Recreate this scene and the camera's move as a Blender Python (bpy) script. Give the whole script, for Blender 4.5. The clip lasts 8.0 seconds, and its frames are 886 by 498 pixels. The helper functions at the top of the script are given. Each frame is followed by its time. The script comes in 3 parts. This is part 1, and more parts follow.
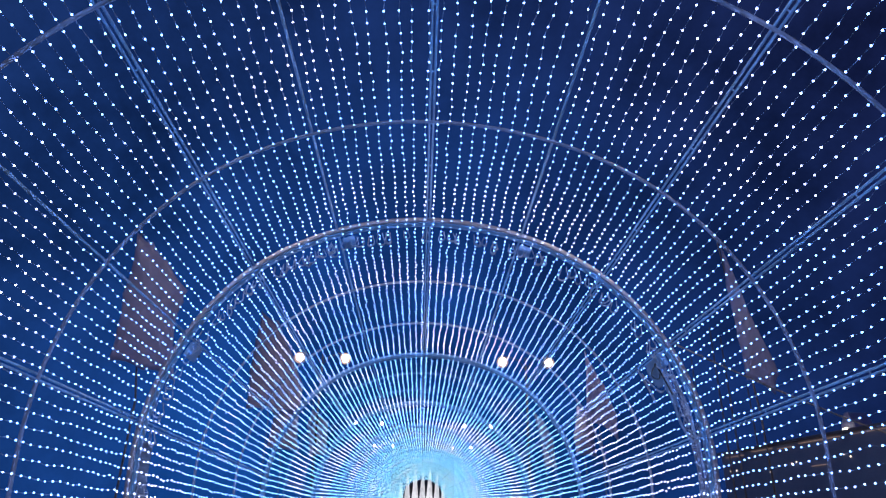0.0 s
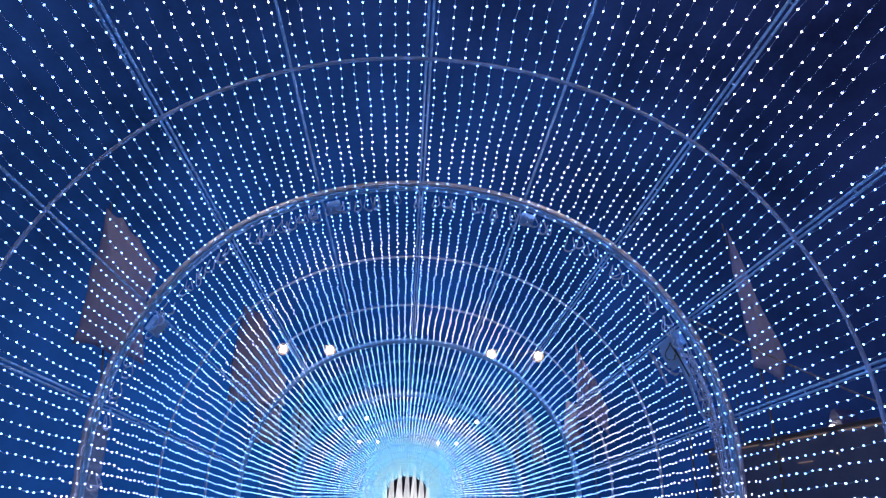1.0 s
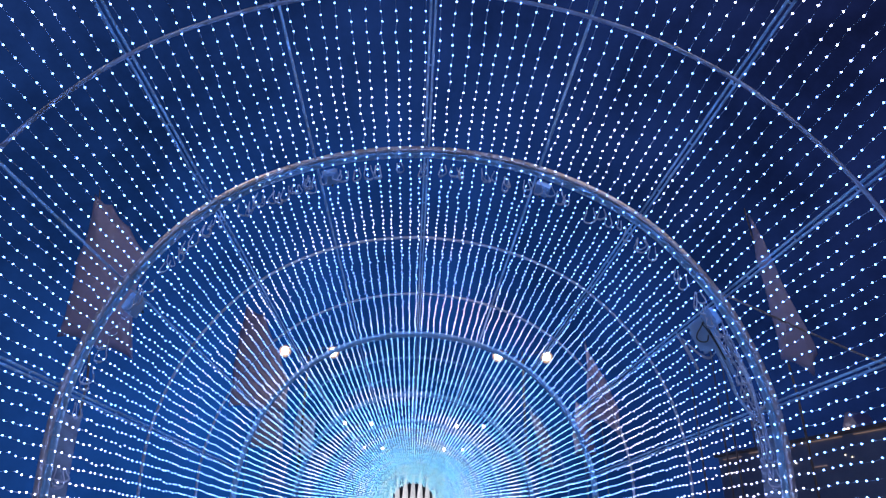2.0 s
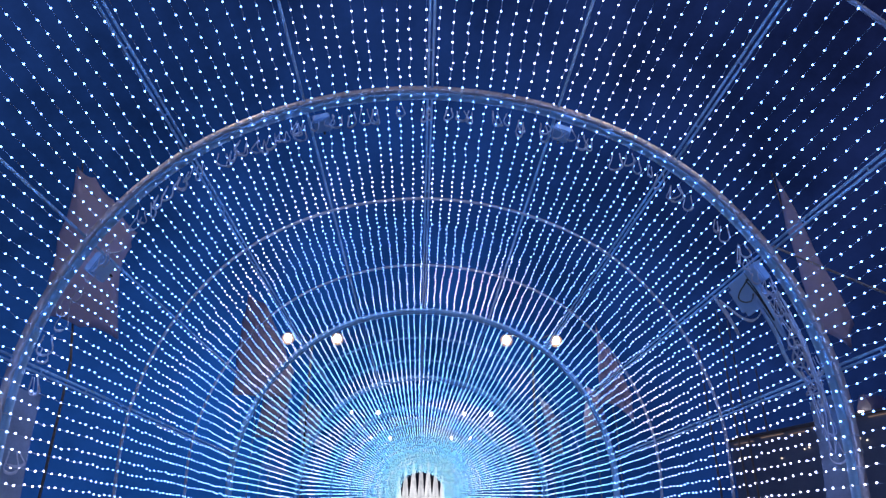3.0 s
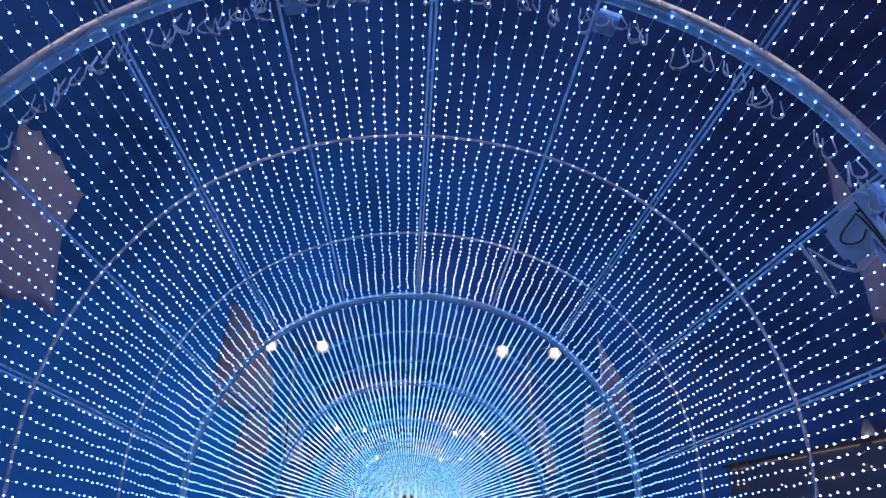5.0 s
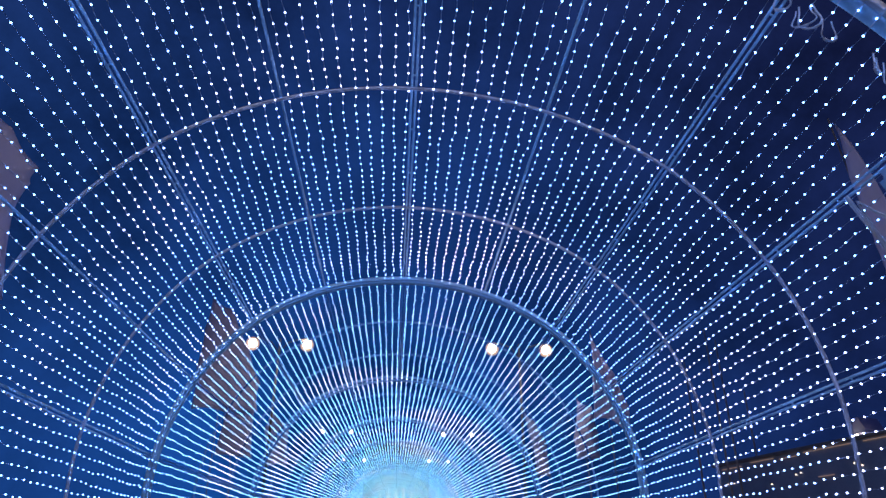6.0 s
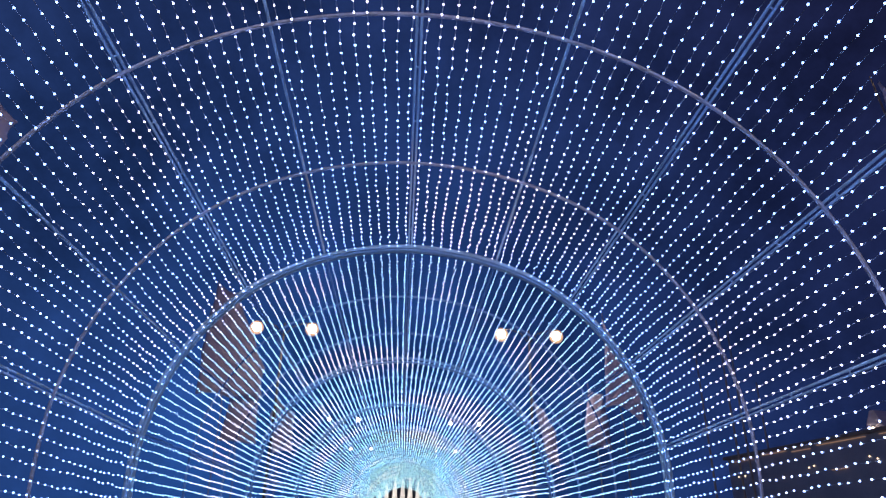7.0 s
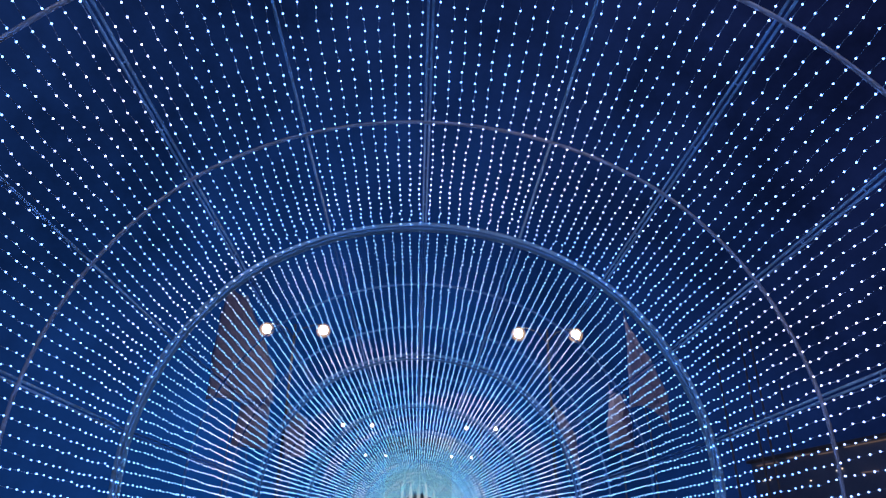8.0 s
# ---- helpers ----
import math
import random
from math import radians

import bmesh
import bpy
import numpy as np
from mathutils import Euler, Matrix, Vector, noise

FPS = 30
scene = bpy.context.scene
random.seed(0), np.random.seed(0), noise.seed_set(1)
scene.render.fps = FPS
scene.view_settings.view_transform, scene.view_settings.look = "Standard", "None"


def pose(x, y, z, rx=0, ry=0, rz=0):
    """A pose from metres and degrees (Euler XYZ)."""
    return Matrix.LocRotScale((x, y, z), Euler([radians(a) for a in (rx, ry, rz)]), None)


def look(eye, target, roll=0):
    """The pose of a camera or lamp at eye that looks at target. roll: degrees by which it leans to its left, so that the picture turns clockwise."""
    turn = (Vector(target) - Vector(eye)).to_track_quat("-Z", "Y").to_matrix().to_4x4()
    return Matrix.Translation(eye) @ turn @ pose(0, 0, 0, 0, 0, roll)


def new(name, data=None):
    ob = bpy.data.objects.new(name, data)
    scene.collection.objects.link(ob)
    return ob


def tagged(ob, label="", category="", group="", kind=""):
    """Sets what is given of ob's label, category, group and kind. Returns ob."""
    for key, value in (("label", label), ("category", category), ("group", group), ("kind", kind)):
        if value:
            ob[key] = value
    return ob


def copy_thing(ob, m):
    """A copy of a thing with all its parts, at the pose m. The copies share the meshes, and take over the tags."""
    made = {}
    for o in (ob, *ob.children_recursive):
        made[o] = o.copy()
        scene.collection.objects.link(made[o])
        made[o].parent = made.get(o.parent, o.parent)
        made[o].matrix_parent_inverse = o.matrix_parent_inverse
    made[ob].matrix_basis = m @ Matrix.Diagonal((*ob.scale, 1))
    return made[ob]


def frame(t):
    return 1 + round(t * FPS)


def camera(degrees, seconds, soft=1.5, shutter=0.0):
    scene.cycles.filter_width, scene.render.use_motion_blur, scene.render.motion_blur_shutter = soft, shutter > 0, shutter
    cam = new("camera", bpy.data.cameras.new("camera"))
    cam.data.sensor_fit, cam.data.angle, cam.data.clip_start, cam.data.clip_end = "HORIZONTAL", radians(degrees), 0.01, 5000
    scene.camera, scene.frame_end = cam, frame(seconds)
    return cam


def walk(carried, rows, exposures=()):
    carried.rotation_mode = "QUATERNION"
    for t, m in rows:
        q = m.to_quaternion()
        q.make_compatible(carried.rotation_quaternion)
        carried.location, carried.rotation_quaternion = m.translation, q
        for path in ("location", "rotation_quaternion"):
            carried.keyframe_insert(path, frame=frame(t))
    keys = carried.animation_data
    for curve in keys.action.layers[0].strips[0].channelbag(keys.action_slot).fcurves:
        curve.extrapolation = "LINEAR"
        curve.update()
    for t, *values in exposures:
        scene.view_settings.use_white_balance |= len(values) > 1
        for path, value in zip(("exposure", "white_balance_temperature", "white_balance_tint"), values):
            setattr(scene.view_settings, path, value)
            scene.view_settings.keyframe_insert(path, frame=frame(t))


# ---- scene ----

# ---- camera and walk ----
cam = camera(68.0, 8.0, soft=1.5)
PATH = [
    (0, (-0.024, -1.467, 1.696), (0.027, 0.358, 2.514), 0.9),
    (0.5, (-0.062, -0.814, 1.68), (0.019, 1.006, 2.506), 1.4),
    (1, (-0.112, -0.239, 1.697), (-0.019, 1.587, 2.508), 0.9),
    (1.2, (-0.099, 0.009, 1.675), (-0.029, 1.838, 2.481), 0.8),
    (2.3, (-0.093, 1.168, 1.623), (-0.001, 2.983, 2.458), 0.7),
    (2.5, (-0.101, 1.407, 1.642), (0.011, 3.235, 2.446), 0.4),
    (3, (-0.077, 2.046, 1.634), (-0.012, 3.876, 2.437), 0.1),
    (3.5, (-0.049, 2.63, 1.64), (0.01, 4.468, 2.428), 0.3),
    (4, (-0.138, 3.253, 1.647), (-0.011, 5.069, 2.474), 0.4),
    (4.2, (-0.161, 3.494, 1.6), (-0.019, 5.304, 2.438), 0.5),
    (5.3, (-0.109, 4.774, 1.568), (-0.033, 6.563, 2.46), 1.0),
    (5.5, (-0.129, 5.012, 1.609), (-0.008, 6.789, 2.52), 0.2),
    (6, (-0.083, 5.537, 1.613), (0.043, 7.333, 2.484), 0.3),
    (6.5, (0.017, 6.07, 1.639), (0.093, 7.877, 2.493), 0.1),
    (7, (-0.005, 6.572, 1.576), (0.096, 8.38, 2.424), 1.0),
    (7.5, (-0.057, 7.121, 1.616), (0.081, 8.922, 2.475), 0.5),
    (8, (-0.022, 7.81, 1.613), (0.041, 9.612, 2.478), 0.7),
]
STOPS = [(0.0, 0.0, 6500, 10), (6.8, 0.0, 6500, 10), (7.05, 0.2, 8600, 16), (7.4, -0.32, 6500, 10), (8.0, -0.62, 6400, 10)]
walk(cam, [(t, look(eye, target, roll)) for t, eye, target, roll in PATH], STOPS)

# ---- night sky ----
world = bpy.data.worlds.new("night")
scene.world = world
world.use_nodes = True
wt = world.node_tree
wt.nodes.clear()
w_out = wt.nodes.new("ShaderNodeOutputWorld")
w_bg = wt.nodes.new("ShaderNodeBackground")
w_ramp = wt.nodes.new("ShaderNodeValToRGB")
w_sep = wt.nodes.new("ShaderNodeSeparateXYZ")
w_co = wt.nodes.new("ShaderNodeTexCoord")
w_noise = wt.nodes.new("ShaderNodeTexNoise")
w_noise.inputs["Scale"].default_value = 3.0
w_noise.inputs["Detail"].default_value = 9
w_noise.inputs["Roughness"].default_value = 0.68
w_mul = wt.nodes.new("ShaderNodeMath")
w_mul.operation = "MULTIPLY_ADD"
w_mul.inputs[1].default_value = 3.4
w_mul.inputs[2].default_value = -0.7
wt.links.new(w_co.outputs["Generated"], w_sep.inputs[0])
wt.links.new(w_co.outputs["Generated"], w_noise.inputs["Vector"])
wt.links.new(w_noise.outputs["Fac"], w_mul.inputs[0])
w_side = wt.nodes.new("ShaderNodeMapRange")  # lens veil tinted into the sky, bluer to the left
w_side.inputs["From Min"].default_value, w_side.inputs["From Max"].default_value = -0.55, 0.55
w_tint = wt.nodes.new("ShaderNodeValToRGB")
w_tint.color_ramp.elements[0].color = (1.05, 1.18, 1.14, 1)
w_tint.color_ramp.elements[1].color = (1.15, 0.70, 0.72, 1)
w_mix = wt.nodes.new("ShaderNodeMix")
w_mix.data_type, w_mix.blend_type = "RGBA", "MULTIPLY"
w_mix.inputs[0].default_value = 1.0
w_ahead = wt.nodes.new("ShaderNodeMapRange")  # the bulbs' lens bloom, painted into the sky round the tunnel's axis
w_ahead.inputs["From Min"].default_value, w_ahead.inputs["From Max"].default_value = 0.5, 1.0
wt.links.new(w_sep.outputs["Y"], w_ahead.inputs["Value"])
wt.links.new(w_ahead.outputs["Result"], w_ramp.inputs["Fac"])
wt.links.new(w_sep.outputs["X"], w_side.inputs["Value"])
wt.links.new(w_side.outputs["Result"], w_tint.inputs["Fac"])
wt.links.new(w_ramp.outputs["Color"], w_mix.inputs[6])
wt.links.new(w_tint.outputs["Color"], w_mix.inputs[7])
wt.links.new(w_mix.outputs[2], w_bg.inputs["Color"])
wt.links.new(w_mul.outputs[0], w_bg.inputs["Strength"])
wt.links.new(w_bg.outputs[0], w_out.inputs[0])
w_ramp.color_ramp.elements[0].position = 0.0
w_ramp.color_ramp.elements[0].color = (0.0078, 0.0185, 0.082, 1)
w_ramp.color_ramp.elements[1].position = 1.0
w_ramp.color_ramp.elements[1].color = (0.005, 0.052, 0.240, 1)
for w_at, w_colour in ((0.50, (0.0064, 0.0245, 0.115, 1)), (0.80, (0.0056, 0.0330, 0.160, 1))):
    w_ramp.color_ramp.elements.new(w_at).color = w_colour


# ---- materials ----
def nodes_of(name):
    m = bpy.data.materials.new(name)
    m.use_nodes = True
    t = m.node_tree
    return m, t, t.nodes["Principled BSDF"]


def surface(name, dark, light, rough, metal=0.0, grain=40.0, blotch=1.5, bump=0.15, depth=0.004):
    """Two scales of mottling between two colours, with fine relief."""
    m, t, b = nodes_of(name)
    co = t.nodes.new("ShaderNodeTexCoord")
    big, fine = t.nodes.new("ShaderNodeTexNoise"), t.nodes.new("ShaderNodeTexNoise")
    big.inputs["Scale"].default_value, big.inputs["Detail"].default_value = blotch, 4
    fine.inputs["Scale"].default_value, fine.inputs["Detail"].default_value = grain, 3
    add = t.nodes.new("ShaderNodeMath")
    add.operation = "MULTIPLY_ADD"
    add.inputs[1].default_value = 0.4
    half = t.nodes.new("ShaderNodeMath")
    half.operation = "MULTIPLY"
    half.inputs[1].default_value = 0.6
    ramp = t.nodes.new("ShaderNodeValToRGB")
    ramp.color_ramp.elements[0].position, ramp.color_ramp.elements[0].color = 0.35, (*dark, 1)
    ramp.color_ramp.elements[1].position, ramp.color_ramp.elements[1].color = 0.65, (*light, 1)
    bp = t.nodes.new("ShaderNodeBump")
    bp.inputs["Strength"].default_value, bp.inputs["Distance"].default_value = bump, depth
    for n in (big, fine):
        t.links.new(co.outputs["Object"], n.inputs["Vector"])
    t.links.new(big.outputs["Fac"], half.inputs[0])
    t.links.new(fine.outputs["Fac"], add.inputs[0])
    t.links.new(half.outputs[0], add.inputs[2])
    t.links.new(add.outputs[0], ramp.inputs["Fac"])
    t.links.new(ramp.outputs["Color"], b.inputs["Base Color"])
    t.links.new(fine.outputs["Fac"], bp.inputs["Height"])
    t.links.new(bp.outputs[0], b.inputs["Normal"])
    b.inputs["Roughness"].default_value, b.inputs["Metallic"].default_value = rough, metal
    return m


def glow(name, colour, strength):
    m, t, b = nodes_of(name)
    b.inputs["Base Color"].default_value = (0.8, 0.8, 0.8, 1)
    b.inputs["Emission Color"].default_value = (*colour, 1)
    b.inputs["Emission Strength"].default_value = strength
    return m


def bulb_material(name, cold, white, power):
    """Cold blue-white bulbs, some runs of them turned to a warmer white, each a little different."""
    m, t, b = nodes_of(name)
    b.inputs["Base Color"].default_value = (0.8, 0.85, 0.9, 1)
    geo = t.nodes.new("ShaderNodeNewGeometry")
    n = t.nodes.new("ShaderNodeTexNoise")
    n.inputs["Scale"].default_value, n.inputs["Detail"].default_value = 0.28, 2
    ramp = t.nodes.new("ShaderNodeValToRGB")
    ramp.color_ramp.elements[0].position, ramp.color_ramp.elements[0].color = 0.50, (*cold, 1)
    ramp.color_ramp.elements[1].position, ramp.color_ramp.elements[1].color = 0.66, (*white, 1)
    k = t.nodes.new("ShaderNodeMath")
    k.operation = "MULTIPLY_ADD"
    k.inputs[1].default_value, k.inputs[2].default_value = 0.7 * power, 0.65 * power
    t.links.new(geo.outputs["Position"], n.inputs["Vector"])
    t.links.new(n.outputs["Fac"], ramp.inputs["Fac"])
    t.links.new(geo.outputs["Random Per Island"], k.inputs[0])
    t.links.new(ramp.outputs["Color"], b.inputs["Emission Color"])
    t.links.new(k.outputs[0], b.inputs["Emission Strength"])
    return m


BULBS = bulb_material("bulb_glow", (0.15, 0.35, 1.0), (0.54, 0.54, 0.90), 16.6)
# The same bulbs farther off, recoloured for how their glare runs together.
FAR_BULBS = bulb_material("bulb_glow_far_glare", (0.18, 0.48, 1.0), (0.54, 0.58, 0.92), 19.0)
MID_BULBS = bulb_material("bulb_glow_mid_glare", (0.19, 0.58, 0.98), (0.50, 0.66, 0.92), 15.0)
END_BULBS = bulb_material("bulb_glow_end_glare", (0.25, 0.67, 0.94), (0.56, 0.74, 0.88), 11.0)
WIRE = surface("string_wire", (0.34, 0.46, 0.62), (0.46, 0.58, 0.74), 0.5)
# Far copies of the frame metal, coloured dim and blue as if veiled by distance.
FAR_BLUE = surface("arch_steel_dim_with_distance", (0.14, 0.36, 0.70), (0.20, 0.44, 0.78), 0.45, 0.15, 60, 2.0, 0.1, 0.002)
FAR_DIM = surface("steel_dim_with_distance", (0.07, 0.20, 0.50), (0.11, 0.28, 0.62), 0.5, 0.1, 60, 2.0, 0.1, 0.002)
# Pale steel with the bulbs' blue light tinted into its colour.
BLUE_LIT = surface("steel_blue_bulb_light", (0.27, 0.55, 0.80), (0.38, 0.68, 0.90), 0.42, 0.15, 60, 2.0, 0.1, 0.002)
HOOP = surface("dull_grey_tube", (0.34, 0.42, 0.58), (0.50, 0.57, 0.72), 0.45, 0.2, 80, 3.0, 0.12, 0.002)
ALLOY = surface("worn_aluminium", (0.60, 0.60, 0.66), (0.78, 0.77, 0.80), 0.38, 0.5, 90, 3.0, 0.12, 0.002)
# The bars' colour also takes in the blue light of the bulbs.
TUBE = surface("tube_blue_bulb_light", (0.34, 0.64, 0.95), (0.44, 0.74, 0.98), 0.42, 0.1, 60, 2.0, 0.1, 0.002)
# Blue bulb light is mixed into the plastic of boxes and feed cable.
BOX_BLUE_LIT = surface("box_plastic_blue_light", (0.38, 0.66, 0.97), (0.48, 0.74, 0.98), 0.5, 0, 50, 4)
PANEL = surface("dull_blue_grey_panel", (0.16, 0.24, 0.36), (0.24, 0.34, 0.48), 0.6)
CABLE = surface("pale_cable", (0.55, 0.62, 0.72), (0.7, 0.76, 0.86), 0.55)
ASPHALT = surface("asphalt", (0.035, 0.035, 0.037), (0.075, 0.073, 0.07), 0.85, 0, 30, 0.4, 0.5, 0.01)
SAIL = surface("pale_sailcloth", (0.56, 0.60, 0.86), (0.68, 0.70, 0.94), 0.9, 0, 25, 0.8, 0.3, 0.01)
_t = SAIL.node_tree
_mix, _tr = _t.nodes.new("ShaderNodeMixShader"), _t.nodes.new("ShaderNodeBsdfTranslucent")
_tr.inputs["Color"].default_value = (0.72, 0.72, 0.92, 1)
_mix.inputs["Fac"].default_value = 0.5
_t.links.new(_t.nodes["Principled BSDF"].outputs[0], _mix.inputs[1])
_t.links.new(_tr.outputs[0], _mix.inputs[2])
_t.links.new(_mix.outputs[0], _t.nodes["Material Output"].inputs["Surface"])
WOOD = surface("weathered_mast_wood", (0.14, 0.125, 0.12), (0.22, 0.20, 0.19), 0.75, 0, 18, 2)
ROPE = surface("grey_rope", (0.34, 0.31, 0.30), (0.5, 0.46, 0.44), 0.9, 0, 80, 5)
STEEL = surface("dark_lamp_post_steel", (0.028, 0.03, 0.036), (0.05, 0.053, 0.06), 0.5, 0.4)
# The blue bloom that lies over the hall is tinted into its stone.
STONE = surface("bloom_tinted_facade_stone", (0.30, 0.40, 0.62), (0.42, 0.52, 0.74), 0.85, 0, 6, 0.25, 0.3, 0.02)
DARKSTONE = surface("dark_facade_stone", (0.10, 0.12, 0.16), (0.17, 0.19, 0.24), 0.85, 0, 6, 0.25, 0.3, 0.02)
ROOF = surface("grey_roof_tile", (0.22, 0.21, 0.23), (0.34, 0.32, 0.34), 0.8, 0, 8, 0.5)
GLASS = surface("dark_window_glass", (0.10, 0.09, 0.085), (0.16, 0.14, 0.13), 0.15)
LAMP = glow("warm_lamp", (1.0, 0.78, 0.62), 240.0)


def halo_skin(name, colour, strength, clear):
    """A thin, nearly clear skin whose faint emission stands in for lens glare."""
    m, t, b = nodes_of(name)
    mix, see, em = t.nodes.new("ShaderNodeMixShader"), t.nodes.new("ShaderNodeBsdfTransparent"), t.nodes.new("ShaderNodeEmission")
    em.inputs["Color"].default_value, em.inputs["Strength"].default_value = (*colour, 1), strength
    mix.inputs["Fac"].default_value = 1 - clear
    t.links.new(see.outputs[0], mix.inputs[1])
    t.links.new(em.outputs[0], mix.inputs[2])
    t.links.new(mix.outputs[0], t.nodes["Material Output"].inputs["Surface"])
    return m


HALO = halo_skin("lamp_halo_shell", (1.0, 0.62, 0.33), 5.5, 0.93)
LEDSTRIP = glow("amber_strip_light", (1.0, 0.56, 0.32), 0.22)
WALLGLOW = glow("wall_lamp_glass", (1.0, 0.75, 0.55), 3.0)
FLOOD = glow("floodlight_glass", (1.0, 0.80, 0.60), 14.0)
MAST = surface("grey_pole_wood", (0.45, 0.40, 0.38), (0.60, 0.54, 0.50), 0.8, 0, 18, 2)
TREELIGHT = glow("white_tree_light", (0.95, 0.95, 1.0), 0.9)
_t = TREELIGHT.node_tree
_n, _r = _t.nodes.new("ShaderNodeTexNoise"), _t.nodes.new("ShaderNodeMapRange")
_n.inputs["Scale"].default_value, _n.inputs["Detail"].default_value = 3.2, 3
_r.inputs["From Min"].default_value, _r.inputs["From Max"].default_value = 0.35, 0.65
_r.inputs["To Min"].default_value, _r.inputs["To Max"].default_value = 0.12, 1.0
_t.links.new(_t.nodes.new("ShaderNodeTexCoord").outputs["Object"], _n.inputs["Vector"])
_t.links.new(_n.outputs["Fac"], _r.inputs["Value"])
_t.links.new(_r.outputs["Result"], _t.nodes["Principled BSDF"].inputs["Emission Strength"])


# ---- helpers ----
def part(name, bm, material, parent=None, label=""):
    """Links a bmesh as one mesh object, under a thing or a part."""
    me = bpy.data.meshes.new(name)
    bm.to_mesh(me)
    bm.free()
    me.materials.append(material)
    ob = new(name, me)
    if parent:
        ob.parent = parent
    return tagged(ob, label)


def smooth(ob):
    for p in ob.data.polygons:
        p.use_smooth = True
    return ob


def box(bm, size, at=(0, 0, 0), bevel=0.0, turn=None):
    r = bmesh.ops.create_cube(bm, size=1.0)
    vs = r["verts"]
    m = Matrix.Translation(at) @ (turn or Matrix()) @ Matrix.Diagonal((*size, 1))
    bmesh.ops.transform(bm, matrix=m, verts=vs)
    if bevel:
        es = list({e for v in vs for e in v.link_edges})
        bmesh.ops.bevel(bm, geom=es, offset=bevel, segments=2, affect="EDGES")


def tube(bm, pts, radius, sides=6, closed_ends=True, r_end=None):
    """A round bar along a list of points, tapering to r_end."""
    pts = [Vector(p) for p in pts]
    rings = []
    for i, p in enumerate(pts):
        d = (pts[min(i + 1, len(pts) - 1)] - pts[max(i - 1, 0)]).normalized()
        a = d.cross(Vector((0.13, 0.21, 0.97)))
        if a.length < 0.1:
            a = d.cross(Vector((1, 0, 0)))
        a.normalize()
        b = d.cross(a)
        r = radius if r_end is None else radius + (r_end - radius) * i / (len(pts) - 1)
        rings.append([bm.verts.new(p + r * (math.cos(2 * math.pi * k / sides) * a + math.sin(2 * math.pi * k / sides) * b)) for k in range(sides)])
    for q, s in zip(rings, rings[1:]):
        for k in range(sides):
            bm.faces.new((q[k], q[(k + 1) % sides], s[(k + 1) % sides], s[k]))
    if closed_ends:
        bm.faces.new(rings[0][::-1])
        bm.faces.new(rings[-1])


# ---- the tunnel's plan ----
BAY = 3.0
SECTION = 9.0
FIRST, LAST = -1, 15          # sections before and beyond the first arch
FOOT, BEND, GRADE = 18.0, 10.5, 0.0570   # the street turns from level to a steady climb


def ground_z(y):
    d = max(0.0, y - FOOT)
    return GRADE * d * d / (2 * BEND) if d < BEND else GRADE * (d - BEND / 2)


def drift(y):
    """The tunnel's far end lies a little to the right."""
    return 0.0058 * max(0.0, y - 36.0)


# half of the arch's outline, crown to ground, at the places of the long bars
HALF = [(0.0, 6.95), (1.62, 6.69), (3.00, 5.95), (3.965, 4.76), (4.42, 3.34), (4.38, 1.70), (4.26, 0.02)]


def spline(pts, per):
    out = []
    for i in range(len(pts) - 1):
        p0, p1, p2, p3 = (Vector(pts[min(max(j, 0), len(pts) - 1)]) for j in (i - 1, i, i + 1, i + 2))
        if i == 0:
            p0 = Vector((-pts[1][0], pts[1][1]))
        for k in range(per):
            t = k / per
            out.append(0.5 * (2 * p1 + (p2 - p0) * t + (2 * p0 - 5 * p1 + 4 * p2 - p3) * t * t + (3 * p1 - p0 - 3 * p2 + p3) * t ** 3))
    out.append(Vector(pts[-1]))
    return out


PER = 40
CURVE = spline(HALF, PER)
SPREAD = {-1: 0.983, 1: 1.018}  # the arch stands a little wider to the right


def on_arch(s, side, out=0.0):
    """The place and outward normal at s bars from the crown (0 to 6)."""
    f = min(max(s * PER, 0), len(CURVE) - 1.001)
    i = int(f)
    p = CURVE[i].lerp(CURVE[i + 1], f - i)
    d = (CURVE[min(i + 2, len(CURVE) - 1)] - CURVE[max(i - 1, 0)]).normalized()
    n = Vector((-d.y, d.x))
    if n.y < 0 and s < 3 or n.x < 0 and s >= 3:
        n = -n
    p = p + n * out
    return Vector((side * p.x * SPREAD[side], p.y)), Vector((side * n.x, n.y))


def arch_band(y0, y1, inner, outer, steps=12, bevel=0.012):
    """A bar of rounded box section swept along the whole arch."""
    bm = bmesh.new()
    c = bevel
    sect = [(y0 + c, inner), (y1 - c, inner), (y1, inner + c), (y1, outer - c), (y1 - c, outer), (y0 + c, outer), (y0, outer - c), (y0, inner + c)]
    ss = [(i / steps, -1) for i in range(6 * steps, 0, -1)] + [(i / steps, 1) for i in range(0, 6 * steps + 1)]
    rings = []
    for s, side in ss:
        ring = []
        for y, o in sect:
            p, _ = on_arch(s, side, o)
            ring.append(bm.verts.new((p.x, y, p.y)))
        rings.append(ring)
    for a, b in zip(rings, rings[1:]):
        for k in range(8):
            bm.faces.new((a[k], b[k], b[(k + 1) % 8], a[(k + 1) % 8]))
    bm.faces.new(rings[0])
    bm.faces.new(rings[-1][::-1])
    bmesh.ops.recalc_face_normals(bm, faces=bm.faces)
    return bm


